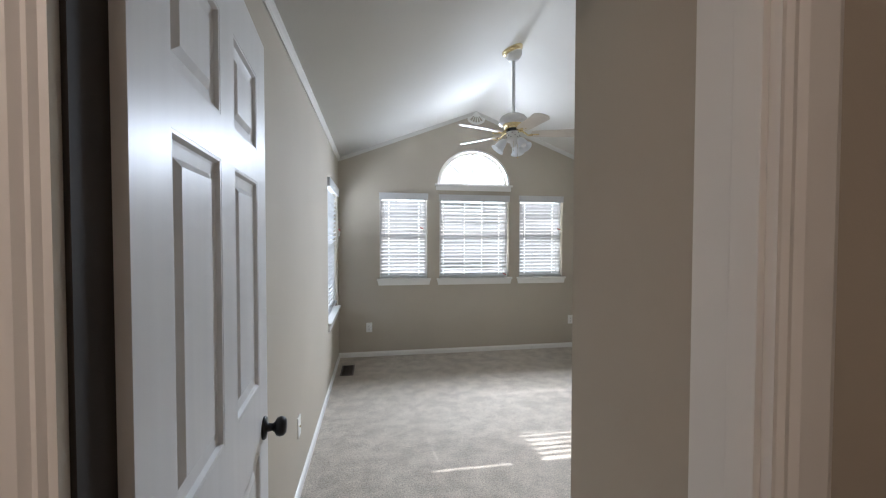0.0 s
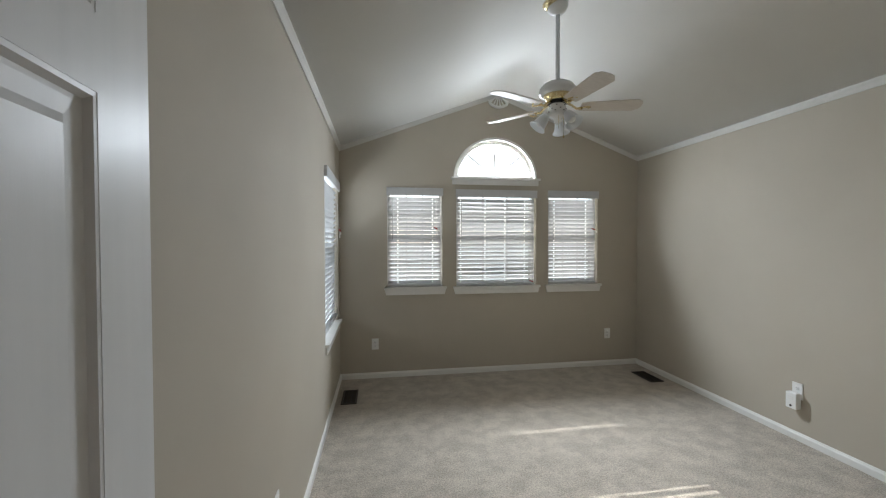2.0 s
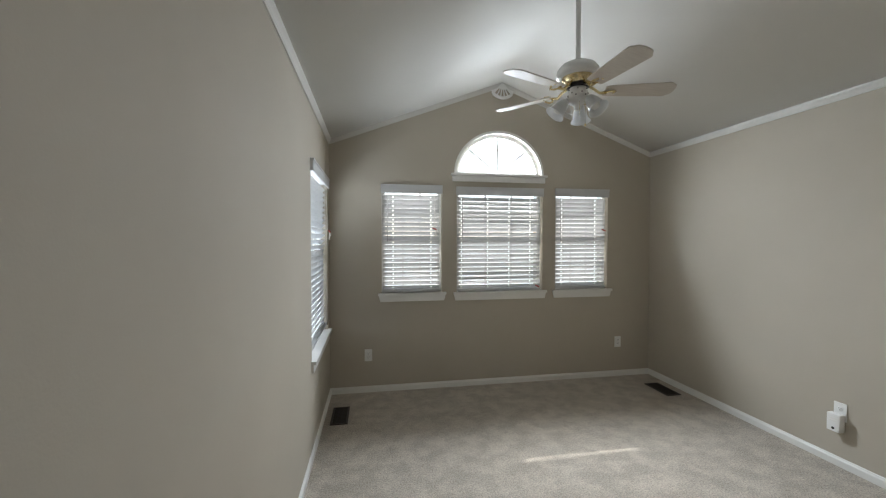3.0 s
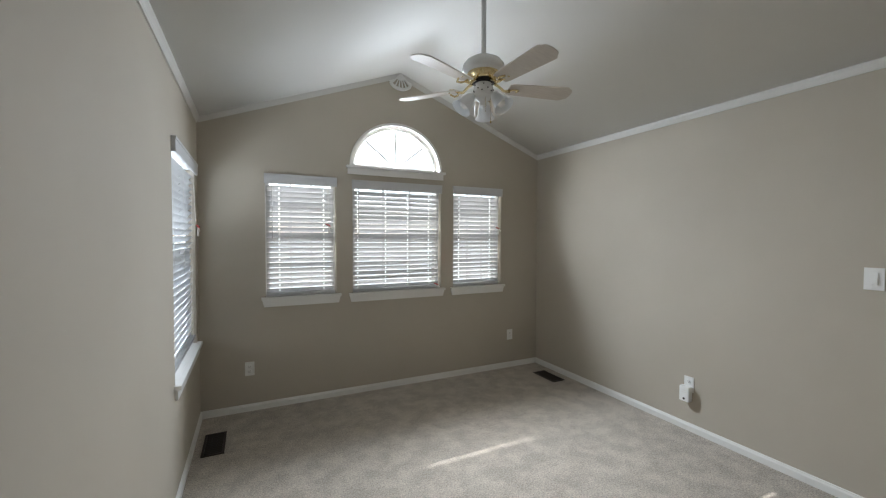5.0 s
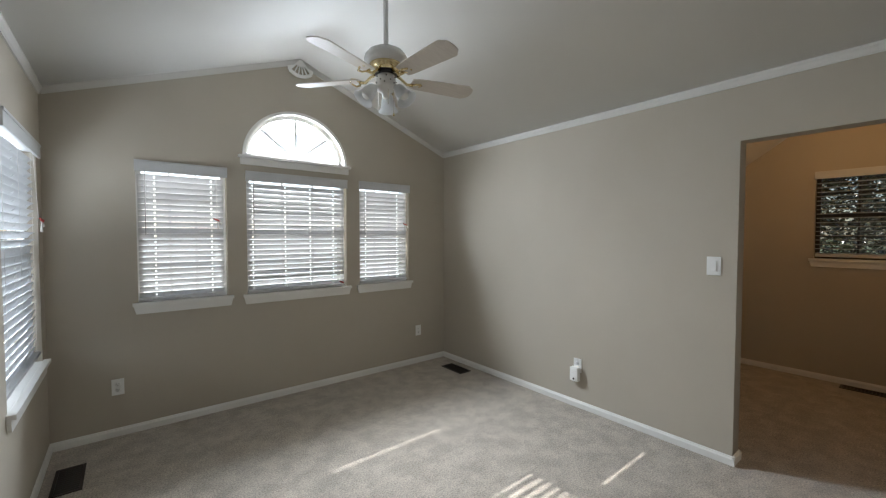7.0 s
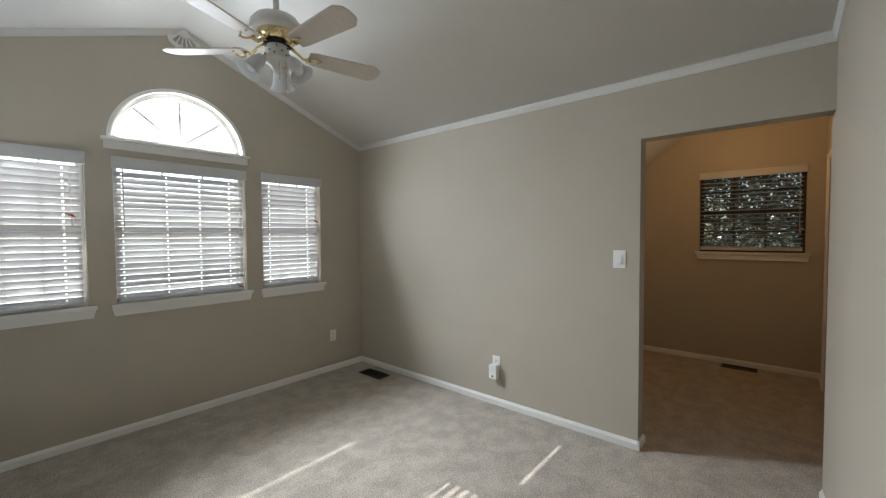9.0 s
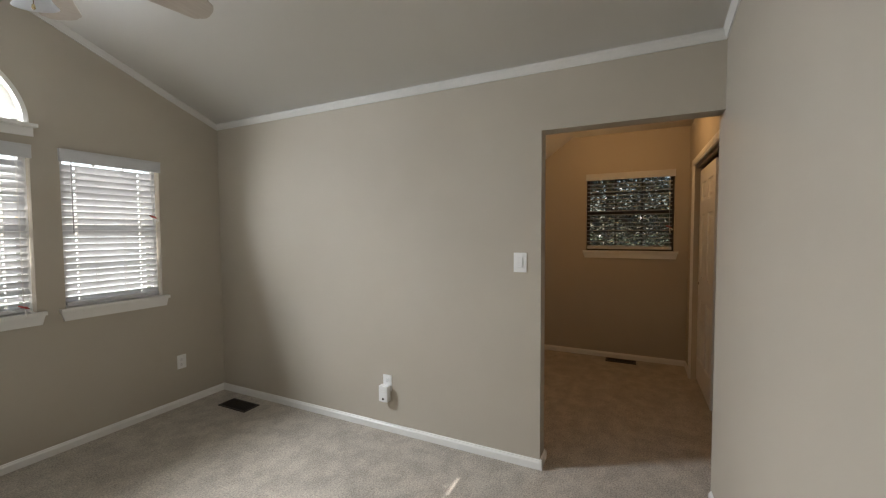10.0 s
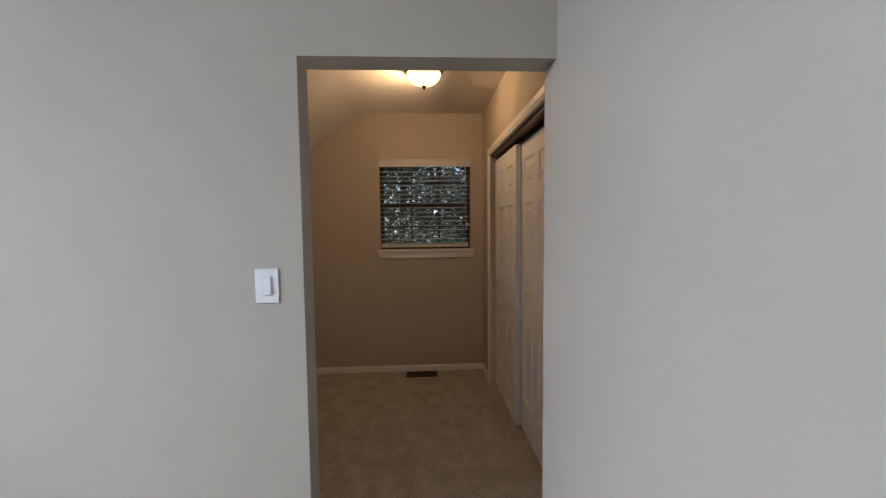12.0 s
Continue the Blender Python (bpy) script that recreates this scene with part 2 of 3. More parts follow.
slab("ceiling", [(-T, roof(-T)), (MID, APEX), (W + T - 0.02, roof(W + T - 0.02)), (W + T - 0.02, roof(W) + 0.12), (MID, APEX + 0.14), (-T, roof(0) + 0.12)], [], 4.65, at(0, D + T + 0.02, 0) @ XZ, CEIL, "white vaulted ceiling")

# alcove
AX = 5.90
slab("wall_alcove", rect(0.2, 3.12, -0.2, 2.7), [rect(1.19, 2.078, 1.225, 2.10)], 0.12, at(AX, 0, 0) @ YZ, WALL, "greige painted alcove end wall with a small window")
slab("wall_alcove_side", rect(3.52, AX, -0.2, 2.7), [], 0.12, at(0, 3.12, 0) @ XZ, WALL, "greige painted alcove side wall")
slab("wall_closet", rect(3.522, AX, -0.2, 2.7), [rect(3.78, 5.50, -0.1, 2.07)], 0.10, at(0, 1.06, 0) @ XZ, WALL, "greige painted wall with a sliding closet")
slab("ceiling_alcove", [(0.9, 2.545), (2.234, 2.545), (3.0, 2.0), (3.12, 1.92), (3.12, 2.1), (2.3, 2.68), (0.9, 2.68)], [], AX - 3.515, at(3.515, 0, 0) @ YZ, CEIL, "white ceiling with a sloped side")
tagged(part("wall_closet_inside", (lambda b: (box(b, 3.60, 5.88, 0.25, 0.35, -0.1, 2.7), box(b, 3.6, 3.7, 0.35, 0.96, -0.1, 2.7), box(b, 5.6, 5.7, 0.35, 0.96, -0.1, 2.7), box(b, 3.7, 5.6, 0.35, 0.96, 2.4, 2.5), b)[4])(bmesh.new()), WALL), "closet inside walls", "wall", kind="structure")

# hall behind the camera
for nm, (a, b, c, d) in (("wall_hall_west", (-1.2, -1.1, -1.4, 0.54)), ("wall_hall_east", (2.1, 2.2, -1.4, 0.54)), ("wall_hall_south", (-1.2, 2.2, -1.4, -1.3))):
    bm = bmesh.new()
    box(bm, a, b, c, d, -0.1, 2.5)
    tagged(part(nm, bm, WALL), "plain greige hall wall", "wall", kind="structure")
bm = bmesh.new()
box(bm, -1.2, 2.2, -1.4, 0.55, 2.44, 2.5)
tagged(part("ceiling_hall", bm, CEIL), "plain white hall ceiling", "ceiling", kind="structure")

# mouldings
CROWN_P = [(0, 0.012), (0.018, 0.012), (0.018, -0.003), (0.015, -0.007), (0.012, -0.012), (0.009, -0.020), (0.007, -0.023), (0.006, -0.029), (0, -0.029)]
BASE_P = [(0, 0), (0.014, 0), (0.014, 0.040), (0.011, 0.046), (0.007, 0.050), (0.006, 0.056), (0, 0.059)]
CASING_P = [(0, 0), (0.010, 0), (0.014, 0.006), (0.012, 0.012), (0.017, 0.02), (0.018, 0.052), (0.014, 0.06), (0, 0.06)]


CROWN_P = [(1.35 * x, 0.012 if y > 0 else 1.45 * y) for x, y in CROWN_P]


def moulding(name, profile, p0, p1, out, up, label, mat=None, category="trim"):
    """Profile (out from the wall, up) swept from p0 to p1."""
    p0, p1, out, up = Vector(p0), Vector(p1), Vector(out).normalized(), Vector(up).normalized()
    bm = bmesh.new()
    a = [bm.verts.new(p0 + out * x + up * y) for x, y in profile]
    b = [bm.verts.new(p1 + out * x + up * y) for x, y in profile]
    bm.faces.new(a)
    bm.faces.new(b[::-1])
    for i in range(len(a)):
        j = (i + 1) % len(a)
        bm.faces.new((a[i], a[j], b[j], b[i]))
    return tagged(part(name, bm, mat or TRIM), label, category, kind="structure")


CL = "white painted crown moulding"
CROWN = vary(material("crown_paint", (0.7, 0.69, 0.66), 0.7, Specular_IOR_Level=0.3), (0.64, 0.63, 0.60), (0.68, 0.67, 0.64), 2.0, 4)[0]
moulding("trim_crown", CROWN_P, (0, DOOR_Y, EAVE), (0, D, EAVE), (1, 0, 0), (0, 0, 1), CL, CROWN)
moulding("trim_crown", CROWN_P, (W, 1.19, EAVE), (W, D, EAVE), (-1, 0, 0), (0, 0, 1), CL, CROWN)
moulding("trim_crown", CROWN_P, (0, D, EAVE), (MID, D, APEX), (0, -1, 0), (-RISE, 0, 1), CL, CROWN)
moulding("trim_crown", CROWN_P, (W, D, EAVE), (MID, D, APEX), (0, -1, 0), (RISE, 0, 1), CL, CROWN)
sv = Vector((math.cos(tilt), math.sin(tilt), 0))
so = Vector((-math.sin(tilt), math.cos(tilt), 0))


def south(x):
    return 1.087 + (x - 0.958) * math.tan(tilt)


moulding("trim_crown", CROWN_P, (W, south(W), roof(W)), (MID, south(MID), APEX), so, (RISE, 0, 1), CL, CROWN)
moulding("trim_crown", CROWN_P, (0.958, south(0.958), roof(0.958)), (MID, south(MID), APEX), so, (-RISE, 0, 1), CL, CROWN)
BL = "white painted baseboard above the carpet"
UP = (0, 0, 1)
moulding("baseboard", BASE_P, (0, DOOR_Y, 0), (0, D, 0), (1, 0, 0), UP, BL, category="baseboard")
moulding("baseboard", BASE_P, (0, D, 0), (W, D, 0), (0, -1, 0), UP, BL, category="baseboard")
moulding("baseboard", BASE_P, (W, D, 0), (W, 2.065, 0), (-1, 0, 0), UP, BL, category="baseboard")
moulding("baseboard", BASE_P, (W - 0.015, 2.08, 0), (W + 0.135, 2.08, 0), (0, -1, 0), UP, BL, category="baseboard")
moulding("baseboard", BASE_P, (W + 0.12, 2.065, 0), (W + 0.12, 3.0, 0), (1, 0, 0), UP, BL, category="baseboard")
moulding("baseboard", BASE_P, (0.973, south(0.958), 0), (W + 0.1, south(3.5), 0), so, UP, BL, category="baseboard")
moulding("baseboard", BASE_P, (0.958, DOOR_Y + 0.02, 0), (0.958, 1.10, 0), (-1, 0, 0), UP, BL, category="baseboard")
moulding("baseboard", BASE_P, (AX, 1.06, 0), (AX, 3.0, 0), (-1, 0, 0), UP, BL, category="baseboard")
moulding("baseboard", BASE_P, (5.562, 1.06, 0), (AX, 1.06, 0), (0, 1, 0), UP, BL, category="baseboard")
moulding("baseboard", BASE_P, (3.52, 3.0, 0), (AX, 3.0, 0), (0, -1, 0), UP, BL, category="baseboard")

# closet casing
KL = "white painted closet door casing"
moulding("trim_casing", CASING_P, (5.50, 1.06, 0), (5.50, 1.06, 2.13), (0, 1, 0), (1, 0, 0), KL)
moulding("trim_casing", CASING_P, (3.78, 1.06, 0), (3.78, 1.06, 2.13), (0, 1, 0), (-1, 0, 0), KL)
moulding("trim_casing", CASING_P, (3.78, 1.06, 2.07), (5.50, 1.06, 2.07), (0, 1, 0), UP, KL)
# entry door frame
JL = "white painted entry door jamb"
for nm, a in (("jamb_left", (0.115, 0.13, 0.53, 0.668)), ("jamb_right", (0.945, 0.96, 0.53, 0.668))):
    bm = bmesh.new()
    box(bm, *a, 0, 2.06)
    tagged(part("door_jamb", bm, TRIM), JL, "door frame", kind="structure")
bm = bmesh.new()
box(bm, 0.13, 0.945, 0.53, 0.668, 2.045, 2.06)
tagged(part("door_jamb", bm, TRIM), JL, "door frame", kind="structure")
for a in ((0.933, 0.945, 0.545, 0.59),):
    bm = bmesh.new()
    box(bm, *a, 0, 2.045, 0.003)
    tagged(part("door_stop", bm, TRIM), "white painted door stop", "door frame", kind="structure")
HL = "white painted casing round the entry doorway"
moulding("trim_casing", CASING_P, (0.122, 0.54, 0), (0.122, 0.54, 2.115), (0, -1, 0), (-1, 0, 0), HL)
WIDE_P = [(x, 1.42 * y) for x, y in CASING_P]
moulding("trim_casing", WIDE_P, (0.951, 0.54, 0), (0.951, 0.54, 2.115), (0, -1, 0), (1, 0, 0), HL)
moulding("trim_casing", CASING_P, (0.122, 0.54, 2.053), (0.953, 0.54, 2.053), (0, -1, 0), UP, HL)
moulding("trim_casing", CASING_P, (0.122, DOOR_Y, 0), (0.122, DOOR_Y, 2.115), (0, 1, 0), (-1, 0, 0), HL)
moulding("trim_casing", CASING_P, (0.122, DOOR_Y, 2.053), (0.953, DOOR_Y, 2.053), (0, 1, 0), UP, HL)


# thin dark brown strip over the hinge-side jamb face, full height
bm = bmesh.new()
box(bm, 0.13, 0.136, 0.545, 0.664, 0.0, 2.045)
tagged(part("door_jamb_strip", bm, JAMB_STRIP), "dark strip in the hinge side of the door frame", "door frame", kind="structure")


# six-panel doors
def six_panel(name, label, w, h, th, m, rows, stile=0.115, mull=0.10, field=0.035):
    """A door leaf: local x along the width, y through it, z up; rows: (bottom, top) of each pair of panels."""
    door = thing(name, label, "door", m, kind="structure")
    xs = [(stile, (w - mull) / 2), ((w + mull) / 2, w - stile)]
    y0, y1 = -th / 2, th / 2
    zs = [0.0] + [z for r in rows for z in r] + [h]
    pieces = [("stile", 0, stile, 0, h), ("stile", w - stile, w, 0, h)]
    pieces += [("rail", stile, w - stile, zs[i], zs[i + 1]) for i in range(0, len(zs), 2)]
    pieces += [("mullion", (w - mull) / 2, (w + mull) / 2, a, b) for a, b in rows]
    for nm, xa, xb, za, zb in pieces:
        bm = bmesh.new()
        box(bm, xa, xb, y0, y1, za, zb)
        part(nm, bm, DOOR, door)
    for a, b in rows:
        for x0, x1 in xs:
            bm = bmesh.new()
            for s in (-1, 1):
                steps = ((0.0, th / 2 - 0.0005), (0.006, th / 2 - 0.001), (0.011, th / 2 - 0.009), (0.016, th / 2 - 0.010), (field, th / 2 - 0.012), (field + 0.013, th / 2 - 0.004))
                prev = None
                for inset, y in steps:
                    ring = [bm.verts.new((px, s * y, pz)) for px, pz in rect(x0 + inset, x1 - inset, a + inset, b - inset)]
                    if prev:
                        for i in range(4):
                            j = (i + 1) % 4
                            bm.faces.new((prev[i], prev[j], ring[j], ring[i]))
                    prev = ring
                bm.faces.new(prev)
            part("panel", bm, DOOR, door)
    return door


ROWS6 = ((0.24, 0.84), (1.03, 1.612), (1.70, 1.91))
dx, dy = 0.095 - 0.153, 1.404 - 0.607
lean = math.degrees(math.atan2(dy, dx))
entry = six_panel("door_entry", "white six-panel entry door standing open against the wall", 0.80, 2.03, 0.036, at(0.135, 0.607, 0.012) @ pose(0, 0, 0, 0, 0, lean), [(a - 0.012, b - 0.012) for a, b in ROWS6])
for s in (-1, 1):
    bm = bmesh.new()
    lathe(bm, [(0, 0), (0.033, 0), (0.034, 0.004), (0.030, 0.009), (0.013, 0.012), (0.011, 0.026), (0.016, 0.032), (0.026, 0.038), (0.029, 0.048), (0.027, 0.058), (0.019, 0.065), (0, 0.067)], 24,
          at(0.735, s * 0.018, 0.873) @ pose(0, 0, 0, -90 * s, 0, 0))
    part("door_handle", bm, BLACK, entry, "black round door knob")
for z in (0.25, 1.02, 1.80):
    bm = bmesh.new()
    lathe(bm, [(0, -0.045), (0.006, -0.045), (0.006, 0.045), (0, 0.045)], 10, at(-0.004, 0.022, z))
    box(bm, -0.002, 0.0, -0.015, 0.02, z - 0.044, z + 0.044)
    part("hinge", bm, BLACK, entry, "black butt hinge")

for x0, yf in ((4.72, 1.015), (3.985, 0.975)):
    d = six_panel("door_closet", "white six-panel sliding closet door", 0.775, 1.995, 0.035, at(x0, yf - 0.0175, 0.02), ((0.22, 0.82), (0.99, 1.59), (1.70, 1.88)), 0.10, 0.10)
    bm = bmesh.new()
    lathe(bm, [(0, 0.001), (0.008, 0.001), (0.011, 0.003), (0.011, 0), (0.012, -0.001)], 16, at(0.735 if x0 > 4.5 else 0.04, 0.0175, 0.93) @ pose(0, 0, 0, -90, 0, 0))
    part("finger_pull", bm, BRONZE, d, "round dark finger pull")
bm = bmesh.new()
box(bm, 3.78, 5.50, 0.965, 1.045, 2.045, 2.069)
tagged(part("closet_track", bm, BRONZE), "dark metal closet door track", "door track", kind="structure")


# windows
def window(name, w, h, m, frame_mat, label, cols=3, pane_rows=2, stool=True, sash=0.035):
    """Local x across, z up from the sill, y = 0 the room face, +y outside."""
    win = thing(name, label, "window", m, kind="structure")
    ym = 0.06
    bm = bmesh.new()
    for a in ((0, sash, 0, h), (w - sash, w, 0, h), (sash, w - sash, 0, sash), (sash, w - sash, h - 0.02, h)):
        box(bm, a[0], a[1], ym, ym + 0.035, a[2], a[3])
    box(bm, sash, w - sash, ym - 0.002, ym + 0.032, h / 2 - 0.02, h / 2 + 0.02)
    part("window_frame", bm, frame_mat, win)
    for s, (a, b) in enumerate(((sash, h / 2 - 0.02), (h / 2 + 0.02, h - 0.02))):
        bars = [(sash + (w - 2 * sash) * i / cols, None) for i in range(1, cols)] + [(None, a + (b - a) * i / pane_rows) for i in range(1, pane_rows)]
        for x, z in bars:
            bm = bmesh.new()
            if z is None:
                box(bm, x - 0.008, x + 0.008, ym + 0.010, ym + 0.022, a, b)
            else:
                box(bm, sash, w - sash, ym + 0.011, ym + 0.021, z - 0.008, z + 0.008)
            part("muntin", bm, frame_mat, win)
        bm = bmesh.new()
        box(bm, sash, w - sash, ym + 0.014, ym + 0.018, a, b)
        part("pane", bm, GLASS, win).visible_shadow = False
    if stool:
        bm = bmesh.new()
        box(bm, -0.035, w + 0.04, -0.035, 0.0, -0.02, 0.004, 0.004)
        box(bm, 0.002, w - 0.002, 0.0, ym, -0.018, 0.003)
        part("window_sill", bm, TRIM, win)
        bm = bmesh.new()
        k = 0.016
        vs = prism(bm, [(-0.03 + k, -0.080), (w + 0.035 - k, -0.080), (w + 0.035, -0.02), (-0.03, -0.02)], 0.016, XZ)
        part("apron", bm, TRIM, win)
    return win


def tassel(parent, x, z, y=-0.03):
    bm = bmesh.new()
    tube(bm, [(x - 0.028, y, z + 0.022), (x - 0.012, y - 0.006, z + 0.012), (x + 0.002, y - 0.01, z + 0.008), (x + 0.018, y - 0.006, z - 0.006)], [0.004, 0.007, 0.008, 0.005], 6)
    part("cord_knot", bm, RED, parent, "red wound cord knot")
    bm = bmesh.new()
    tube(bm, [(x + 0.004, y - 0.006, z + 0.004), (x + 0.020, y - 0.008, z - 0.014), (x + 0.030, y - 0.006, z - 0.026)], [0.006, 0.007, 0.009], 6)
    tube(bm, [(x, y - 0.006, z + 0.004), (x + 0.004, y - 0.004, z - 0.03), (x + 0.006, y - 0.004, z - 0.06)], [0.003, 0.005, 0.007], 6)
    part("tassel", bm, CORD, parent)


def blind(label, w, h, m, angles, pitch=0.0445, gap=0.006, ladders=(0.12, 0.88), knot=None, wand=0.0, slat_mat=None, cord_mat=None, val=0.080, thick_rail=0.018, slat_y=0.03):
    """A slatted blind in a window opening; angles(i) gives each slat's tilt, room edge up."""
    bl = thing("window_blind", label, "window blind", m)
    mat = slat_mat or SLAT
    bm = bmesh.new()
    box(bm, -0.006, w + 0.004, -0.022, -0.008, h - val, h + 0.004, 0.003)
    box(bm, -0.006, w + 0.004, -0.025, -0.020, h - 0.012, h + 0.004, 0.001)
    box(bm, -0.006, 0.004, -0.008, 0.0, h - val, h + 0.004)
    part("valance", bm, mat, bl)
    bm = bmesh.new()
    box(bm, 0.005, w - 0.006, 0.004, 0.055, h - 0.045, h - 0.004)
    part("headrail", bm, mat, bl)
    top, bot = h - 0.115, 0.045
    n = int((top - bot) / pitch) + 1
    bm = bmesh.new()
    us = (-0.025, -0.009, 0, 0.009, 0.025)
    bow = (0.0, 0.0024, 0.003, 0.0024, 0.0)
    xs = [0.010] + [w * f + o for f in ladders for o in (-0.0062, 0.0062)] + [w - 0.022]
    top_v = [[bm.verts.new((x, u, b + 0.0028)) for u, b in zip(us, bow)] for x in xs]
    low_v = [[bm.verts.new((x, u, b)) for u, b in zip(us, bow)] for x in xs]
    last = len(xs) - 1
    for c in range(last):
        for k in range(4):
            if c % 2 and k in (1, 2):
                continue
            bm.faces.new((top_v[c][k], top_v[c + 1][k], top_v[c + 1][k + 1], top_v[c][k + 1]))
            bm.faces.new((low_v[c][k], low_v[c][k + 1], low_v[c + 1][k + 1], low_v[c + 1][k]))
        for k in (0, 4):
            bm.faces.new((top_v[c][k], low_v[c][k], low_v[c + 1][k], top_v[c + 1][k]))
        if c % 2:
            for k in (1, 3):
                bm.faces.new((top_v[c][k], low_v[c][k], low_v[c + 1][k], top_v[c + 1][k]))
            for e in (c, c + 1):
                for k in (1, 2):
                    bm.faces.new((top_v[e][k], top_v[e][k + 1], low_v[e][k + 1], low_v[e][k]))
    for e in (0, last):
        for k in range(4):
            bm.faces.new((top_v[e][k], top_v[e][k + 1], low_v[e][k + 1], low_v[e][k]))
    first = part("slat", bm, mat, bl)
    rng = random.Random(int(w * 1000))
    for i in range(n):
        s = first if i == 0 else new("slat", first.data)
        s.parent = bl
        s.matrix_basis = at(0, slat_y, top - i * pitch) @ pose(0, 0, 0, -angles(i) + rng.uniform(-1.2, 1.2), rng.uniform(-0.12, 0.12), 0)
    zb = top - (n - 1) * pitch - 0.034
    zb = max(zb, 0.006)
    bm = bmesh.new()
    box(bm, 0.010, w - 0.022, slat_y - 0.026, slat_y + 0.026, zb, zb + thick_rail, 0.004)
    part("bottom_rail", bm, mat, bl)
    for f in ladders:
        bm = bmesh.new()
        for y in (-0.021, 0.021):
            box(bm, w * f - 0.001, w * f + 0.001, slat_y + y - 0.0006, slat_y + y + 0.0006, zb, h - 0.05)
        part("ladder_cord", bm, cord_mat or CORD, bl)
    if wand:
        bm = bmesh.new()
        tube(bm, [(0.055, -0.012, h - val + 0.01), (0.055, -0.016, h - wand)], 0.0028, 6)
        part("wand", bm, WAND, bl, "thin grey tilt wand")
    if knot:
        tassel(bl, knot[0], knot[1])
        bm = bmesh.new()
        for o in (-0.003, 0.003):
            tube(bm, [(knot[0] + o, -0.008, h - val), (knot[0] + o / 2, -0.022, knot[1] + 0.02)], 0.0012, 5)
        part("pull_cord", bm, CORD, bl)
    return bl


BTEXT = "white slatted blind lowered in the window"
names = []
for i, (a, b, c, d) in enumerate(SILLS):
    names.append(window("window_%d" % (i + 1), b - a, d - c, at(a, D, c), VINYL, "white framed window with grilles, stool and apron"))
closed = lambda i: 52
blind(BTEXT + ", red cord knot", SILLS[0][1] - SILLS[0][0], SILLS[0][3] - SILLS[0][2], at(SILLS[0][0], D, SILLS[0][2]), closed, ladders=(0.19, 0.82), knot=(0.52, 0.62), wand=0.55)
blind(BTEXT + ", widest of the three", SILLS[1][1] - SILLS[1][0], SILLS[1][3] - SILLS[1][2], at(SILLS[1][0], D, SILLS[1][2]), lambda i: -55 if i < 6 else (-40 if i == 18 else 52), ladders=(0.06, 0.36, 0.61, 0.86), knot=(0.85, 0.04), wand=0.5)
blind(BTEXT + ", cord knot halfway", SILLS[2][1] - SILLS[2][0], SILLS[2][3] - SILLS[2][2], at(SILLS[2][0], D, SILLS[2][2]), closed, ladders=(0.14, 0.78), knot=(0.54, 0.62), wand=0.55)
wl = at(0, 0, 0) @ Matrix(((0, -1, 0, 0), (1, 0, 0, WL[0]), (0, 0, 1, WL[2]), (0, 0, 0, 1)))
window("window_4", WL[1] - WL[0], WL[3] - WL[2], wl, VINYL, "tall white framed side window with stool and apron")
blind("tall white slatted blind in the side window, red cord knot", WL[1] - WL[0], WL[3] - WL[2], wl, lambda i: 47 if i < 12 else 75, ladders=(0.12, 0.5, 0.88), knot=(0.80, 0.88), wand=0.0)
we = Matrix(((0, 1, 0, AX), (-1, 0, 0, 2.078), (0, 0, 1, 1.225), (0, 0, 0, 1)))
window("window_6", 0.888, 0.875, we, BRONZE_FRAME, "small dark framed window with white stool and apron")
blind("open white slatted blind in the small alcove window", 0.888, 0.875, we, lambda i: 4, pitch=0.044, ladders=(0.35, 0.64), knot=(0.84, 0.26), cord_mat=VENT, val=0.07, thick_rail=0.03)

# arched window
aw = thing("window_5", "half-round arched window with white casing and fan muntins", "window", at(ARCH_X, D, ARCH_Z), kind="structure")


def band(bm, r0, h0, r1, h1, y0, y1, n=40):
    """A half-round band from one half ellipse to a larger one."""
    rings = [[bm.verts.new((r * math.cos(math.pi * i / n), y, h * math.sin(math.pi * i / n))) for i in range(n + 1)] for r, h, y in ((r0, h0, y0), (r1, h1, y0), (r1, h1, y1), (r0, h0, y1))]
    for a, b in zip(rings, rings[1:] + rings[:1]):
        for i in range(n):
            bm.faces.new((a[i], a[i + 1], b[i + 1], b[i]))


bm = bmesh.new()
band(bm, ARCH_R - 0.004, ARCH_H - 0.004, ARCH_R + 0.022, ARCH_H + 0.022, -0.016, 0.0)
part("casing", bm, TRIM, aw)
bm = bmesh.new()
band(bm, ARCH_R - 0.035, ARCH_H - 0.035, ARCH_R, ARCH_H, 0.055, 0.097)
box(bm, -ARCH_R + 0.01, ARCH_R - 0.01, 0.055, 0.097, 0, 0.03)
part("window_frame", bm, VINYL, aw)
bm = bmesh.new()
for ang, ln in ((90, ARCH_H - 0.03), (38, 0.385), (142, 0.385)):
    box(bm, 0, ln, -0.010, 0.006, -0.0105, 0.0105, m=at(0, 0.075, 0.02) @ pose(0, 0, 0, 0, -ang, 0))
part("muntin", bm, VINYL, aw)
bm = bmesh.new()
prism(bm, arch(0, 0, ARCH_R - 0.03, ARCH_H - 0.03), 0.004, at(0, 0.08, 0) @ XZ)
part("pane", bm, GLASS, aw).visible_shadow = False
bm = bmesh.new()
box(bm, -ARCH_R - 0.055, ARCH_R + 0.055, -0.045, 0.0, -0.022, 0.0, 0.004)
box(bm, -ARCH_R + 0.003, ARCH_R - 0.003, 0.0, 0.055, -0.020, 0.002)
part("window_sill", bm, TRIM, aw)
bm = bmesh.new()
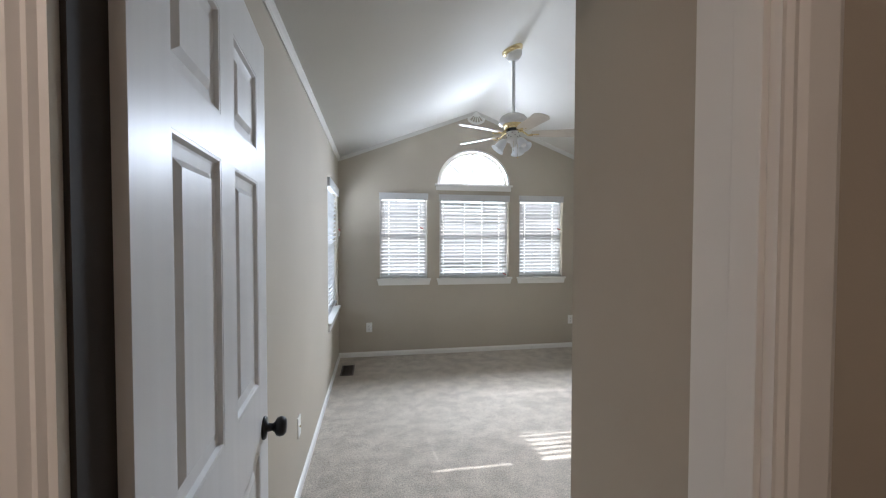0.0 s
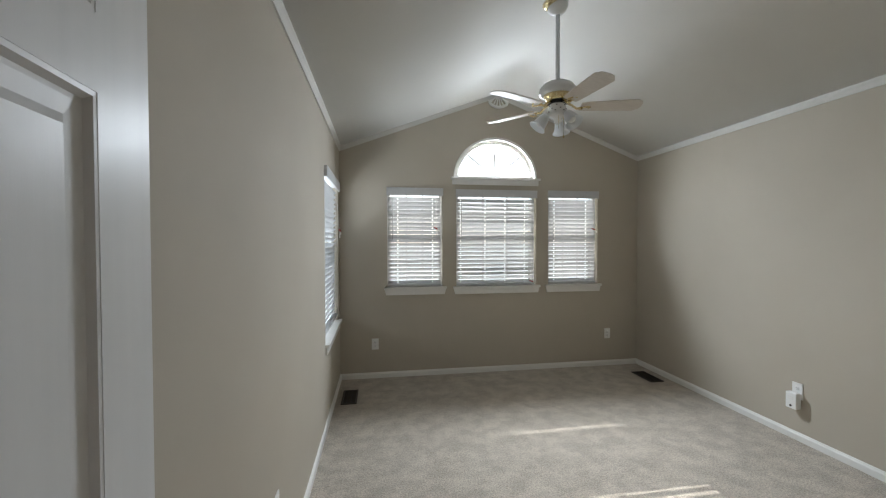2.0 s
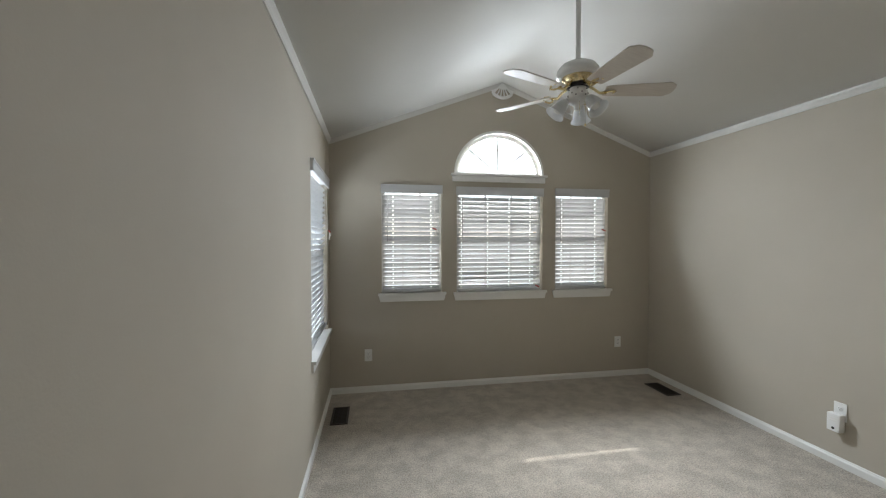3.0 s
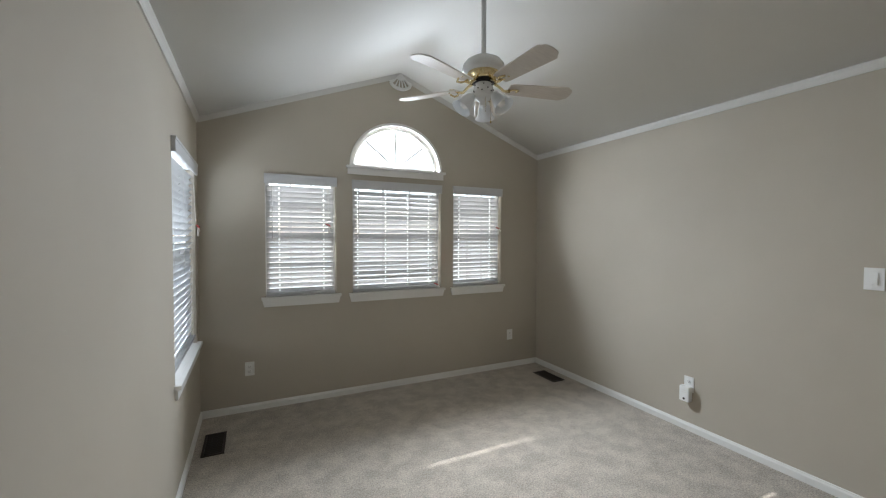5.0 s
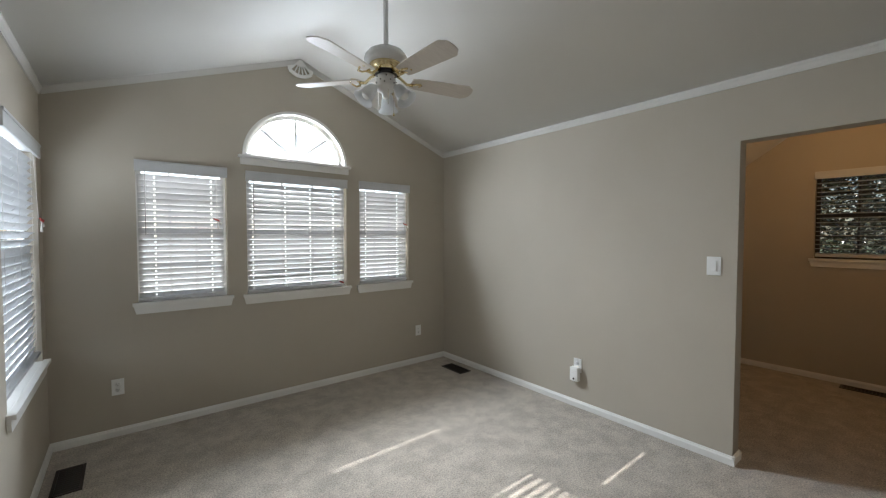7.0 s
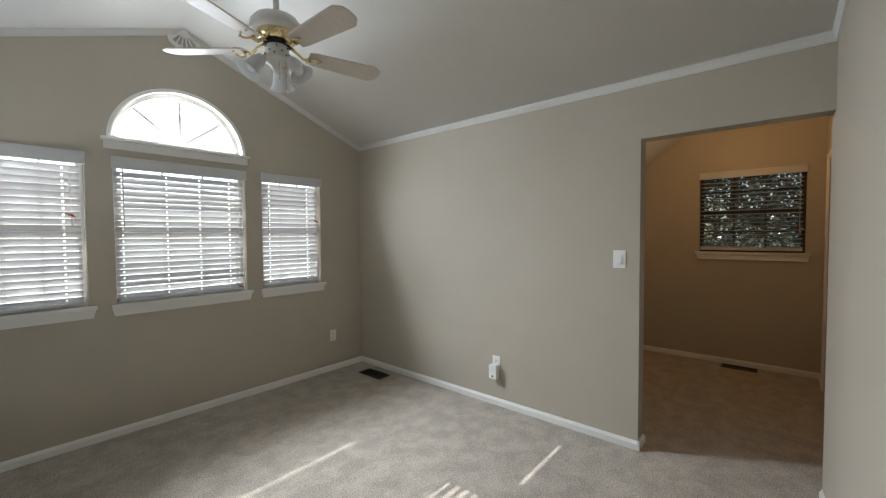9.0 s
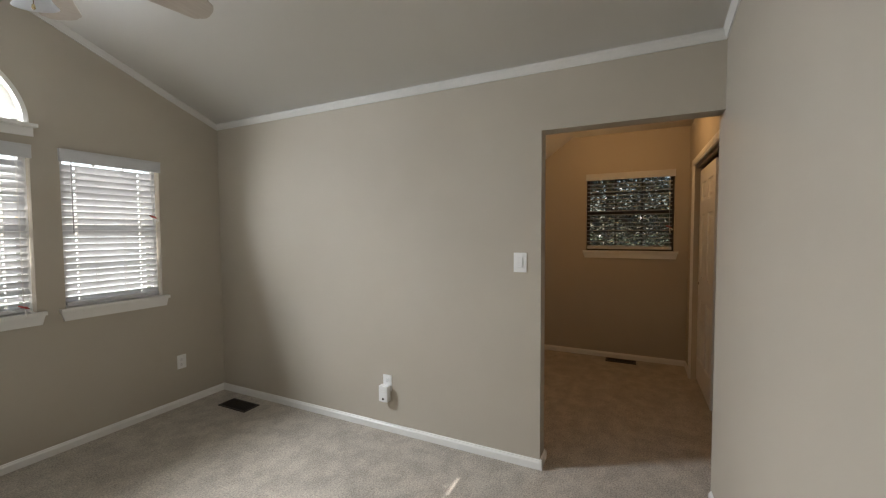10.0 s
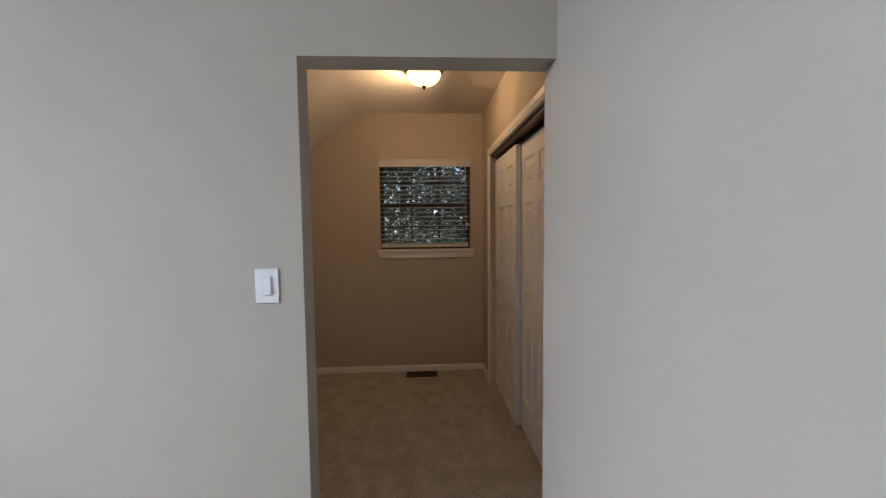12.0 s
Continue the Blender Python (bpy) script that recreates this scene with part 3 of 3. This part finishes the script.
box(bm, -ARCH_R - 0.04, ARCH_R + 0.04, -0.016, 0.0, -0.078, -0.022, 0.003)
part("apron", bm, TRIM, aw)

# gable ornament
orn = thing("gable_ornament", "white pierced quarter-round fan bracket under the ceiling ridge", "wall ornament", at(1.70, 0, 3.050))


def sector(r, a0, a1, n):
    """Points round the top corner, angles from straight down."""
    return [(r * math.sin(radians(a0 + (a1 - a0) * i / n)), -r * math.cos(radians(a0 + (a1 - a0) * i / n))) for i in range(n + 1)]


fan_outline = [(0.012, 0.0)] + [(-0.012, 0.0), (-0.062, -0.054)] + sector(0.138, -57, -53, 2) + sector(0.148, -50, -46, 2) + sector(0.156, -41, 41, 14) + sector(0.148, 46, 50, 2) + sector(0.138, 53, 57, 2) + [(0.062, -0.054)]
fan_holes = [sector(0.128, c - 6.5, c + 6.5, 4) + sector(0.058, c + 5.0, c - 5.0, 3) for c in (-34, -17, 0, 17, 34)]
slab("backing", fan_outline, fan_holes, 0.014, at(0, D - 0.024, 0) @ XZ, TRIM, parent=orn)
bm = bmesh.new()
tube(bm, [(x, D - 0.039, z) for x, z in sector(0.146, -42, 42, 16)], 0.004, 6)
part("rim", bm, TRIM, orn)

# ceiling fan
FAN = (1.558, 3.22)
fan = thing("ceiling_fan", "white ceiling fan with brass trim, five blades and tulip shades", "ceiling fan", at(*FAN, 2.316))


def fpart(name, profile, mat, n=32, m=None, label="", parent=None):
    bm = bmesh.new()
    lathe(bm, profile, n, m)
    return part(name, bm, mat, parent or fan, label)


slope_m = at(-0.015, 0, roof(1.543) - 2.316) @ pose(0, 0, 0, 0, -math.degrees(math.atan(RISE)), 0)
fpart("canopy_ring", [(0, 0.0), (0.088, 0.0), (0.09, -0.008), (0.08, -0.028), (0.06, -0.034), (0, -0.034)], BRASS, m=slope_m, label="brass canopy ring")
fpart("canopy", [(0, -0.03), (0.064, -0.03), (0.068, -0.045), (0.060, -0.07), (0.042, -0.09), (0.02, -0.10), (0, -0.10)], WHITE_ENAMEL, m=slope_m)
fpart("downrod", [(0, roof(1.558) - 2.316 - 0.06), (0.0135, roof(1.558) - 2.316 - 0.06), (0.0135, 0.17), (0.022, 0.165), (0.024, 0.15), (0, 0.15)], WHITE_ENAMEL)
fpart("motor_housing", [(0, 0.168), (0.03, 0.166), (0.065, 0.158), (0.095, 0.142), (0.113, 0.12), (0.118, 0.10), (0.116, 0.082), (0.10, 0.075), (0, 0.075)], WHITE_ENAMEL)
fpart("motor_ring", [(0, 0.078), (0.088, 0.078), (0.09, 0.07), (0.075, 0.05), (0.068, 0.038), (0, 0.038)], BRASS, label="polished brass motor ring")
fpart("flywheel", [(0, 0.04), (0.06, 0.04), (0.06, 0.018), (0, 0.018)], BLACK)
fpart("switch_housing", [(0, 0.02), (0.044, 0.02), (0.05, 0.012), (0.053, 0.0), (0.053, -0.034), (0.062, -0.044), (0.060, -0.056), (0.042, -0.068), (0.024, -0.078), (0.020, -0.100), (0.010, -0.108), (0, -0.108)], WHITE_ENAMEL)
for k in range(5):
    th = -158 + 72 * k
    mm = pose(0, 0, 0, 0, 0, th)
    bm = bmesh.new()
    out = [(0.145, -0.042), (0.18, -0.050), (0.478, -0.064), (0.488, -0.063), (0.497, -0.058), (0.503, -0.051), (0.512, -0.046), (0.521, -0.038), (0.526, -0.024), (0.528, -0.008), (0.528, 0.008), (0.526, 0.024), (0.521, 0.038), (0.512, 0.046), (0.503, 0.051), (0.497, 0.058), (0.488, 0.063), (0.478, 0.064), (0.18, 0.050), (0.145, 0.042)]
    prism(bm, out, 0.006, mm @ at(0, 0, -0.003) @ pose(0, 0, 0, -12, 0, 0))
    part("blade", bm, BLADE, fan)
    bm = bmesh.new()
    tube(bm, [(0.055, 0, 0.030), (0.09, 0.004, 0.012), (0.12, 0, -0.012), (0.155, 0, -0.010)], [0.009, 0.008, 0.008, 0.01], 8)
    for s in (-1, 1):
        tube(bm, [(0.15, 0, -0.010), (0.165, s * 0.028, -0.008 + s * 0.006), (0.188, s * 0.034, -0.008 + s * 0.007), (0.205, s * 0.010, -0.007 + s * 0.002)], 0.0055, 8)
    bmesh.ops.transform(bm, matrix=mm, verts=bm.verts)
    part("blade_iron", bm, BRASS, fan, "scrolled brass blade iron")
for k in range(3):
    th = 54 + 120 * k
    mm = pose(0, 0, 0, 0, 0, th)
    bm = bmesh.new()
    tube(bm, [(0.035, 0, -0.045), (0.055, 0, -0.050), (0.068, 0, -0.062)], [0.012, 0.014, 0.018], 12)
    bmesh.ops.transform(bm, matrix=mm, verts=bm.verts)
    part("lamp_arm", bm, WHITE_ENAMEL, fan)
    bm = bmesh.new()
    prof = [(0.020, 0.0), (0.024, -0.006), (0.030, -0.02), (0.036, -0.04), (0.039, -0.06), (0.043, -0.078), (0.054, -0.094), (0.057, -0.097), (0.055, -0.096), (0.041, -0.079), (0.037, -0.06), (0.034, -0.04), (0.028, -0.02), (0.020, -0.004)]
    lathe(bm, [(1.02 * r, 1.04 * z) for r, z in prof], 24, mm @ at(0.072, 0, -0.054) @ pose(0, 0, 0, 0, -38, 0))
    part("shade", bm, FROST, fan, "frosted tulip glass shade")
    bm = bmesh.new()
    lathe(bm, [(0, -0.01), (0.012, -0.012), (0.013, -0.03), (0.024, -0.05), (0.027, -0.065), (0.02, -0.082), (0, -0.088)], 16, mm @ at(0.072, 0, -0.054) @ pose(0, 0, 0, 0, -38, 0))
    part("bulb", bm, PLATE, fan, "unlit frosted bulb")
for k, (r, z) in enumerate(((0.0525, 0.002), (0.0535, -0.018), (0.0545, -0.032))):
    for a in range(6):
        th = radians(a * 60 + 25 * k)
        bm = bmesh.new()
        box(bm, -0.003, 0.003, -0.003, 0.003, -0.003, 0.003, 0.001)
        part("screw", bm, BLACK, fan, "small dark housing screw", at(r * math.cos(th), r * math.sin(th), z))
bm = bmesh.new()
tube(bm, [(-0.012, -0.04, -0.055), (-0.014, -0.044, -0.10), (-0.014, -0.044, -0.15)], 0.0012, 5)
tube(bm, [(0.02, -0.038, -0.055), (0.022, -0.042, -0.11), (0.022, -0.042, -0.19)], 0.0012, 5)
lathe(bm, [(0, 0), (0.004, -0.004), (0.005, -0.014), (0, -0.018)], 8, at(0.022, -0.042, -0.19))
part("pull_chain", bm, BRASS, fan, "thin pull chains")


# wall plates
def plate(name, label, m, kind):
    """Local x across, y towards the room, z up."""
    t = thing(name, label, "light switch" if kind == "switch" else "power outlet", m)
    bm = bmesh.new()
    w, h = (0.040, 0.060) if kind == "switch" else (0.036, 0.058)
    box(bm, -w, w, 0, 0.006, -h, h, 0.002)
    part("cover_plate", bm, PLATE, t)
    if kind == "switch":
        bm = bmesh.new()
        box(bm, -0.0175, 0.0175, 0.0055, 0.0085, -0.034, 0.034, 0.001)
        box(bm, -0.0155, 0.0155, 0.006, 0.0125, -0.031, 0.031, 0.002, m=pose(0, 0, 0, 5, 0, 0))
        part("rocker", bm, PLATE, t)
    elif kind == "outlet":
        for s in (-1, 1):
            bm = bmesh.new()
            lathe(bm, [(0, 0.0085), (0.0155, 0.0085), (0.0165, 0.006)], 20, pose(0, 0, s * 0.020, -90, 0, 0))
            part("receptacle", bm, PLATE, t)
            bm = bmesh.new()
            for x in (-0.006, 0.006):
                box(bm, x - 0.001, x + 0.001, 0.0086, 0.0092, s * 0.020 - 0.001, s * 0.020 + 0.007)
            box(bm, -0.002, 0.002, 0.0086, 0.0092, s * 0.020 - 0.010, s * 0.020 - 0.006)
            part("slots", bm, DARK, t)
    else:
        bm = bmesh.new()
        lathe(bm, [(0, 0.012), (0.004, 0.012), (0.005, 0.006)], 12, pose(0, 0, 0, -90, 0, 0))
        part("socket", bm, BRASS, t)
    return t


def facing(x, y, z, deg):
    return at(x, y, z) @ pose(0, 0, 0, 0, 0, deg)


plate("wall_outlet", "white duplex power outlet on the window wall", facing(0.360, D, 0.360, 180), "outlet")
plate("wall_outlet", "white duplex power outlet near the corner", facing(3.022, D, 0.372, 180), "outlet")
plate("wall_outlet", "white blank plate low on the long wall", facing(0, 2.42, 0.384, -90), "blank")
plate("wall_outlet", "white duplex power outlet with a plugged-in unit", facing(W, 3.182, 0.358, 90), "outlet")
plate("light_switch", "white rocker light switch beside the opening", facing(W, 2.205, 1.263, 90), "switch")
bm = bmesh.new()
box(bm, -0.037, 0.037, 0, 0.045, -0.06, 0.055, 0.008)
fr = thing("plug_in_freshener", "small white plug-in unit in the outlet", "air freshener", facing(W - 0.0093, 3.188, 0.292, 90))
part("body", bm, PLATE, fr)
bm = bmesh.new()
lathe(bm, [(0, 0.0475), (0.008, 0.0475), (0.009, 0.044)], 16, at(0.0, 0, -0.038) @ pose(0, 0, 0, -90, 0, 0))
part("lens", bm, VENT, fr)
bm = bmesh.new()
box(bm, -0.02, 0.02, 0.044, 0.047, 0.022, 0.028, 0.001)
box(bm, -0.02, 0.02, 0.044, 0.047, 0.008, 0.014, 0.001)
part("vent_slots", bm, CORD, fr)


# floor registers
def register(x, y, w, l, label, turn=0):
    t = thing("floor_register", label, "floor vent", facing(x, y, 0, turn))
    bm = bmesh.new()
    for a in ((-w / 2, w / 2, -l / 2, -l / 2 + 0.016), (-w / 2, w / 2, l / 2 - 0.016, l / 2), (-w / 2, -w / 2 + 0.016, -l / 2 + 0.016, l / 2 - 0.016), (w / 2 - 0.016, w / 2, -l / 2 + 0.016, l / 2 - 0.016)):
        box(bm, *a, 0.001, 0.008, 0.0015)
    part("frame", bm, VENT, t)
    bm = bmesh.new()
    box(bm, -w / 2 + 0.012, w / 2 - 0.012, -l / 2 + 0.012, l / 2 - 0.012, 0.0006, 0.0016)
    part("backing", bm, DARK, t)
    n = 12
    first = None
    for r in (-1, 0, 1):
        for i in range(n):
            yy = -l / 2 + 0.024 + (l - 0.048) * i / (n - 1)
            if first is None:
                bm = bmesh.new()
                cw = (w - 0.044) / 3
                box(bm, -cw / 2, cw / 2, -0.003, 0.003, -0.001, 0.001)
                first = part("louvre", bm, VENT, t)
                s = first
            else:
                s = new("louvre", first.data)
                s.parent = t
            s.matrix_basis = at(r * (w - 0.032) / 3, yy, 0.0055) @ pose(0, 0, 0, 35, 0, 0)
    return t


register(0.133, 4.505, 0.14, 0.33, "dark brown metal floor register set in the carpet by the windows")
register(3.213, 4.555, 0.15, 0.32, "dark brown metal floor register in the room corner")
register(5.79, 1.69, 0.13, 0.31, "dark brown metal floor register under the alcove window")

# alcove lamp
lamp = thing("ceiling_lamp", "lit flush ceiling lamp with amber glass bowl", "ceiling lamp", at(4.80, 1.64, 2.545))
for nm, prof, mat, lb in (("pan", [(0, 0), (0.135, 0), (0.14, -0.012), (0.125, -0.03), (0.118, -0.035), (0, -0.035)], BRONZE, "dark bronze pan"),
                          ("bowl", [(0.118, -0.036), (0.116, -0.05), (0.104, -0.075), (0.08, -0.098), (0.045, -0.113), (0, -0.118)], LAMP_GLASS, "glowing amber glass bowl"),
                          ("finial", [(0, -0.117), (0.014, -0.119), (0.016, -0.124), (0.008, -0.13), (0.010, -0.137), (0, -0.146)], BRONZE, "bronze finial")):
    bm = bmesh.new()
    lathe(bm, prof, 40)
    made = part(nm, bm, mat, lamp, lb)
    made.visible_shadow = nm != "bowl"

# outdoors
bm = bmesh.new()
box(bm, -900, 900, -900, 900, -3.4, -3.2)
tagged(part("ground", bm, GRASS), "green lawn reaching to the horizon", "ground", kind="structure")


def tree(x, y, height, spread, leaves, seed, label):
    rng = random.Random(seed)
    t = thing("tree", label, "tree", at(x, y, -3.2))
    bm = bmesh.new()
    pts = [(0.0, 0.0, 0.0)]
    for i in range(1, 8):
        pts.append((pts[-1][0] + rng.uniform(-0.15, 0.15), pts[-1][1] + rng.uniform(-0.15, 0.15), height * 0.9 * i / 7))
    tube(bm, pts, [0.2 * (1 - i / 8.5) for i in range(8)], 10)
    clumps = []
    for i in range(46):
        k = rng.randint(2, 7)
        p = Vector(pts[k])
        a = rng.uniform(0, 2 * math.pi)
        ln = spread * rng.uniform(0.45, 1.0) * (1.15 - 0.6 * k / 7)
        q = p + Vector((math.cos(a) * ln, math.sin(a) * ln, ln * rng.uniform(0.1, 0.6)))
        mid = (p + q) / 2 + Vector((0, 0, -0.12 * ln))
        tube(bm, [p, mid, q], [0.05, 0.03, 0.01], 6)
        clumps += [(q, 0.42), (mid, 0.36), ((mid + q) / 2, 0.40)]
    part("trunk", bm, BARK, t)
    vs, fs = [], []
    for i in range(leaves):
        c, r = rng.choice(clumps)
        p = c + Vector((rng.gauss(0, r), rng.gauss(0, r), rng.gauss(0, r * 0.8)))
        if x + p.x < 6.5:
            continue
        q = Euler((rng.uniform(-1.2, 1.2), rng.uniform(-1.2, 1.2), rng.uniform(0, 6.28))).to_matrix()
        ln, w = rng.uniform(0.05, 0.10), rng.uniform(0.014, 0.027)
        b = len(vs)
        for o in ((0, -ln / 2, 0), (w, -ln * 0.1, 0.006), (w * 0.7, ln * 0.3, 0.004), (0, ln / 2, -0.008), (-w * 0.7, ln * 0.3, 0.004), (-w, -ln * 0.1, 0.006)):
            vs.append(tuple(p + q @ Vector(o)))
        fs.append((b, b + 1, b + 2, b + 3, b + 4, b + 5))
    me = bpy.data.meshes.new("crown")
    me.from_pydata(vs, [], fs)
    me.materials.append(LEAF)
    cr = new("crown", me)
    cr.parent = t
    tagged(cr, kind="stuff")
    return t


tree(9.9, 2.1, 7.5, 2.6, 42000, 3, "broad leafy evergreen tree outside the alcove window")
tree(11.6, -0.8, 8.0, 2.8, 18000, 5, "tall leafy evergreen tree beyond the alcove window")
tree(12.2, 4.6, 8.0, 2.8, 18000, 8, "large leafy evergreen tree standing on the lawn")
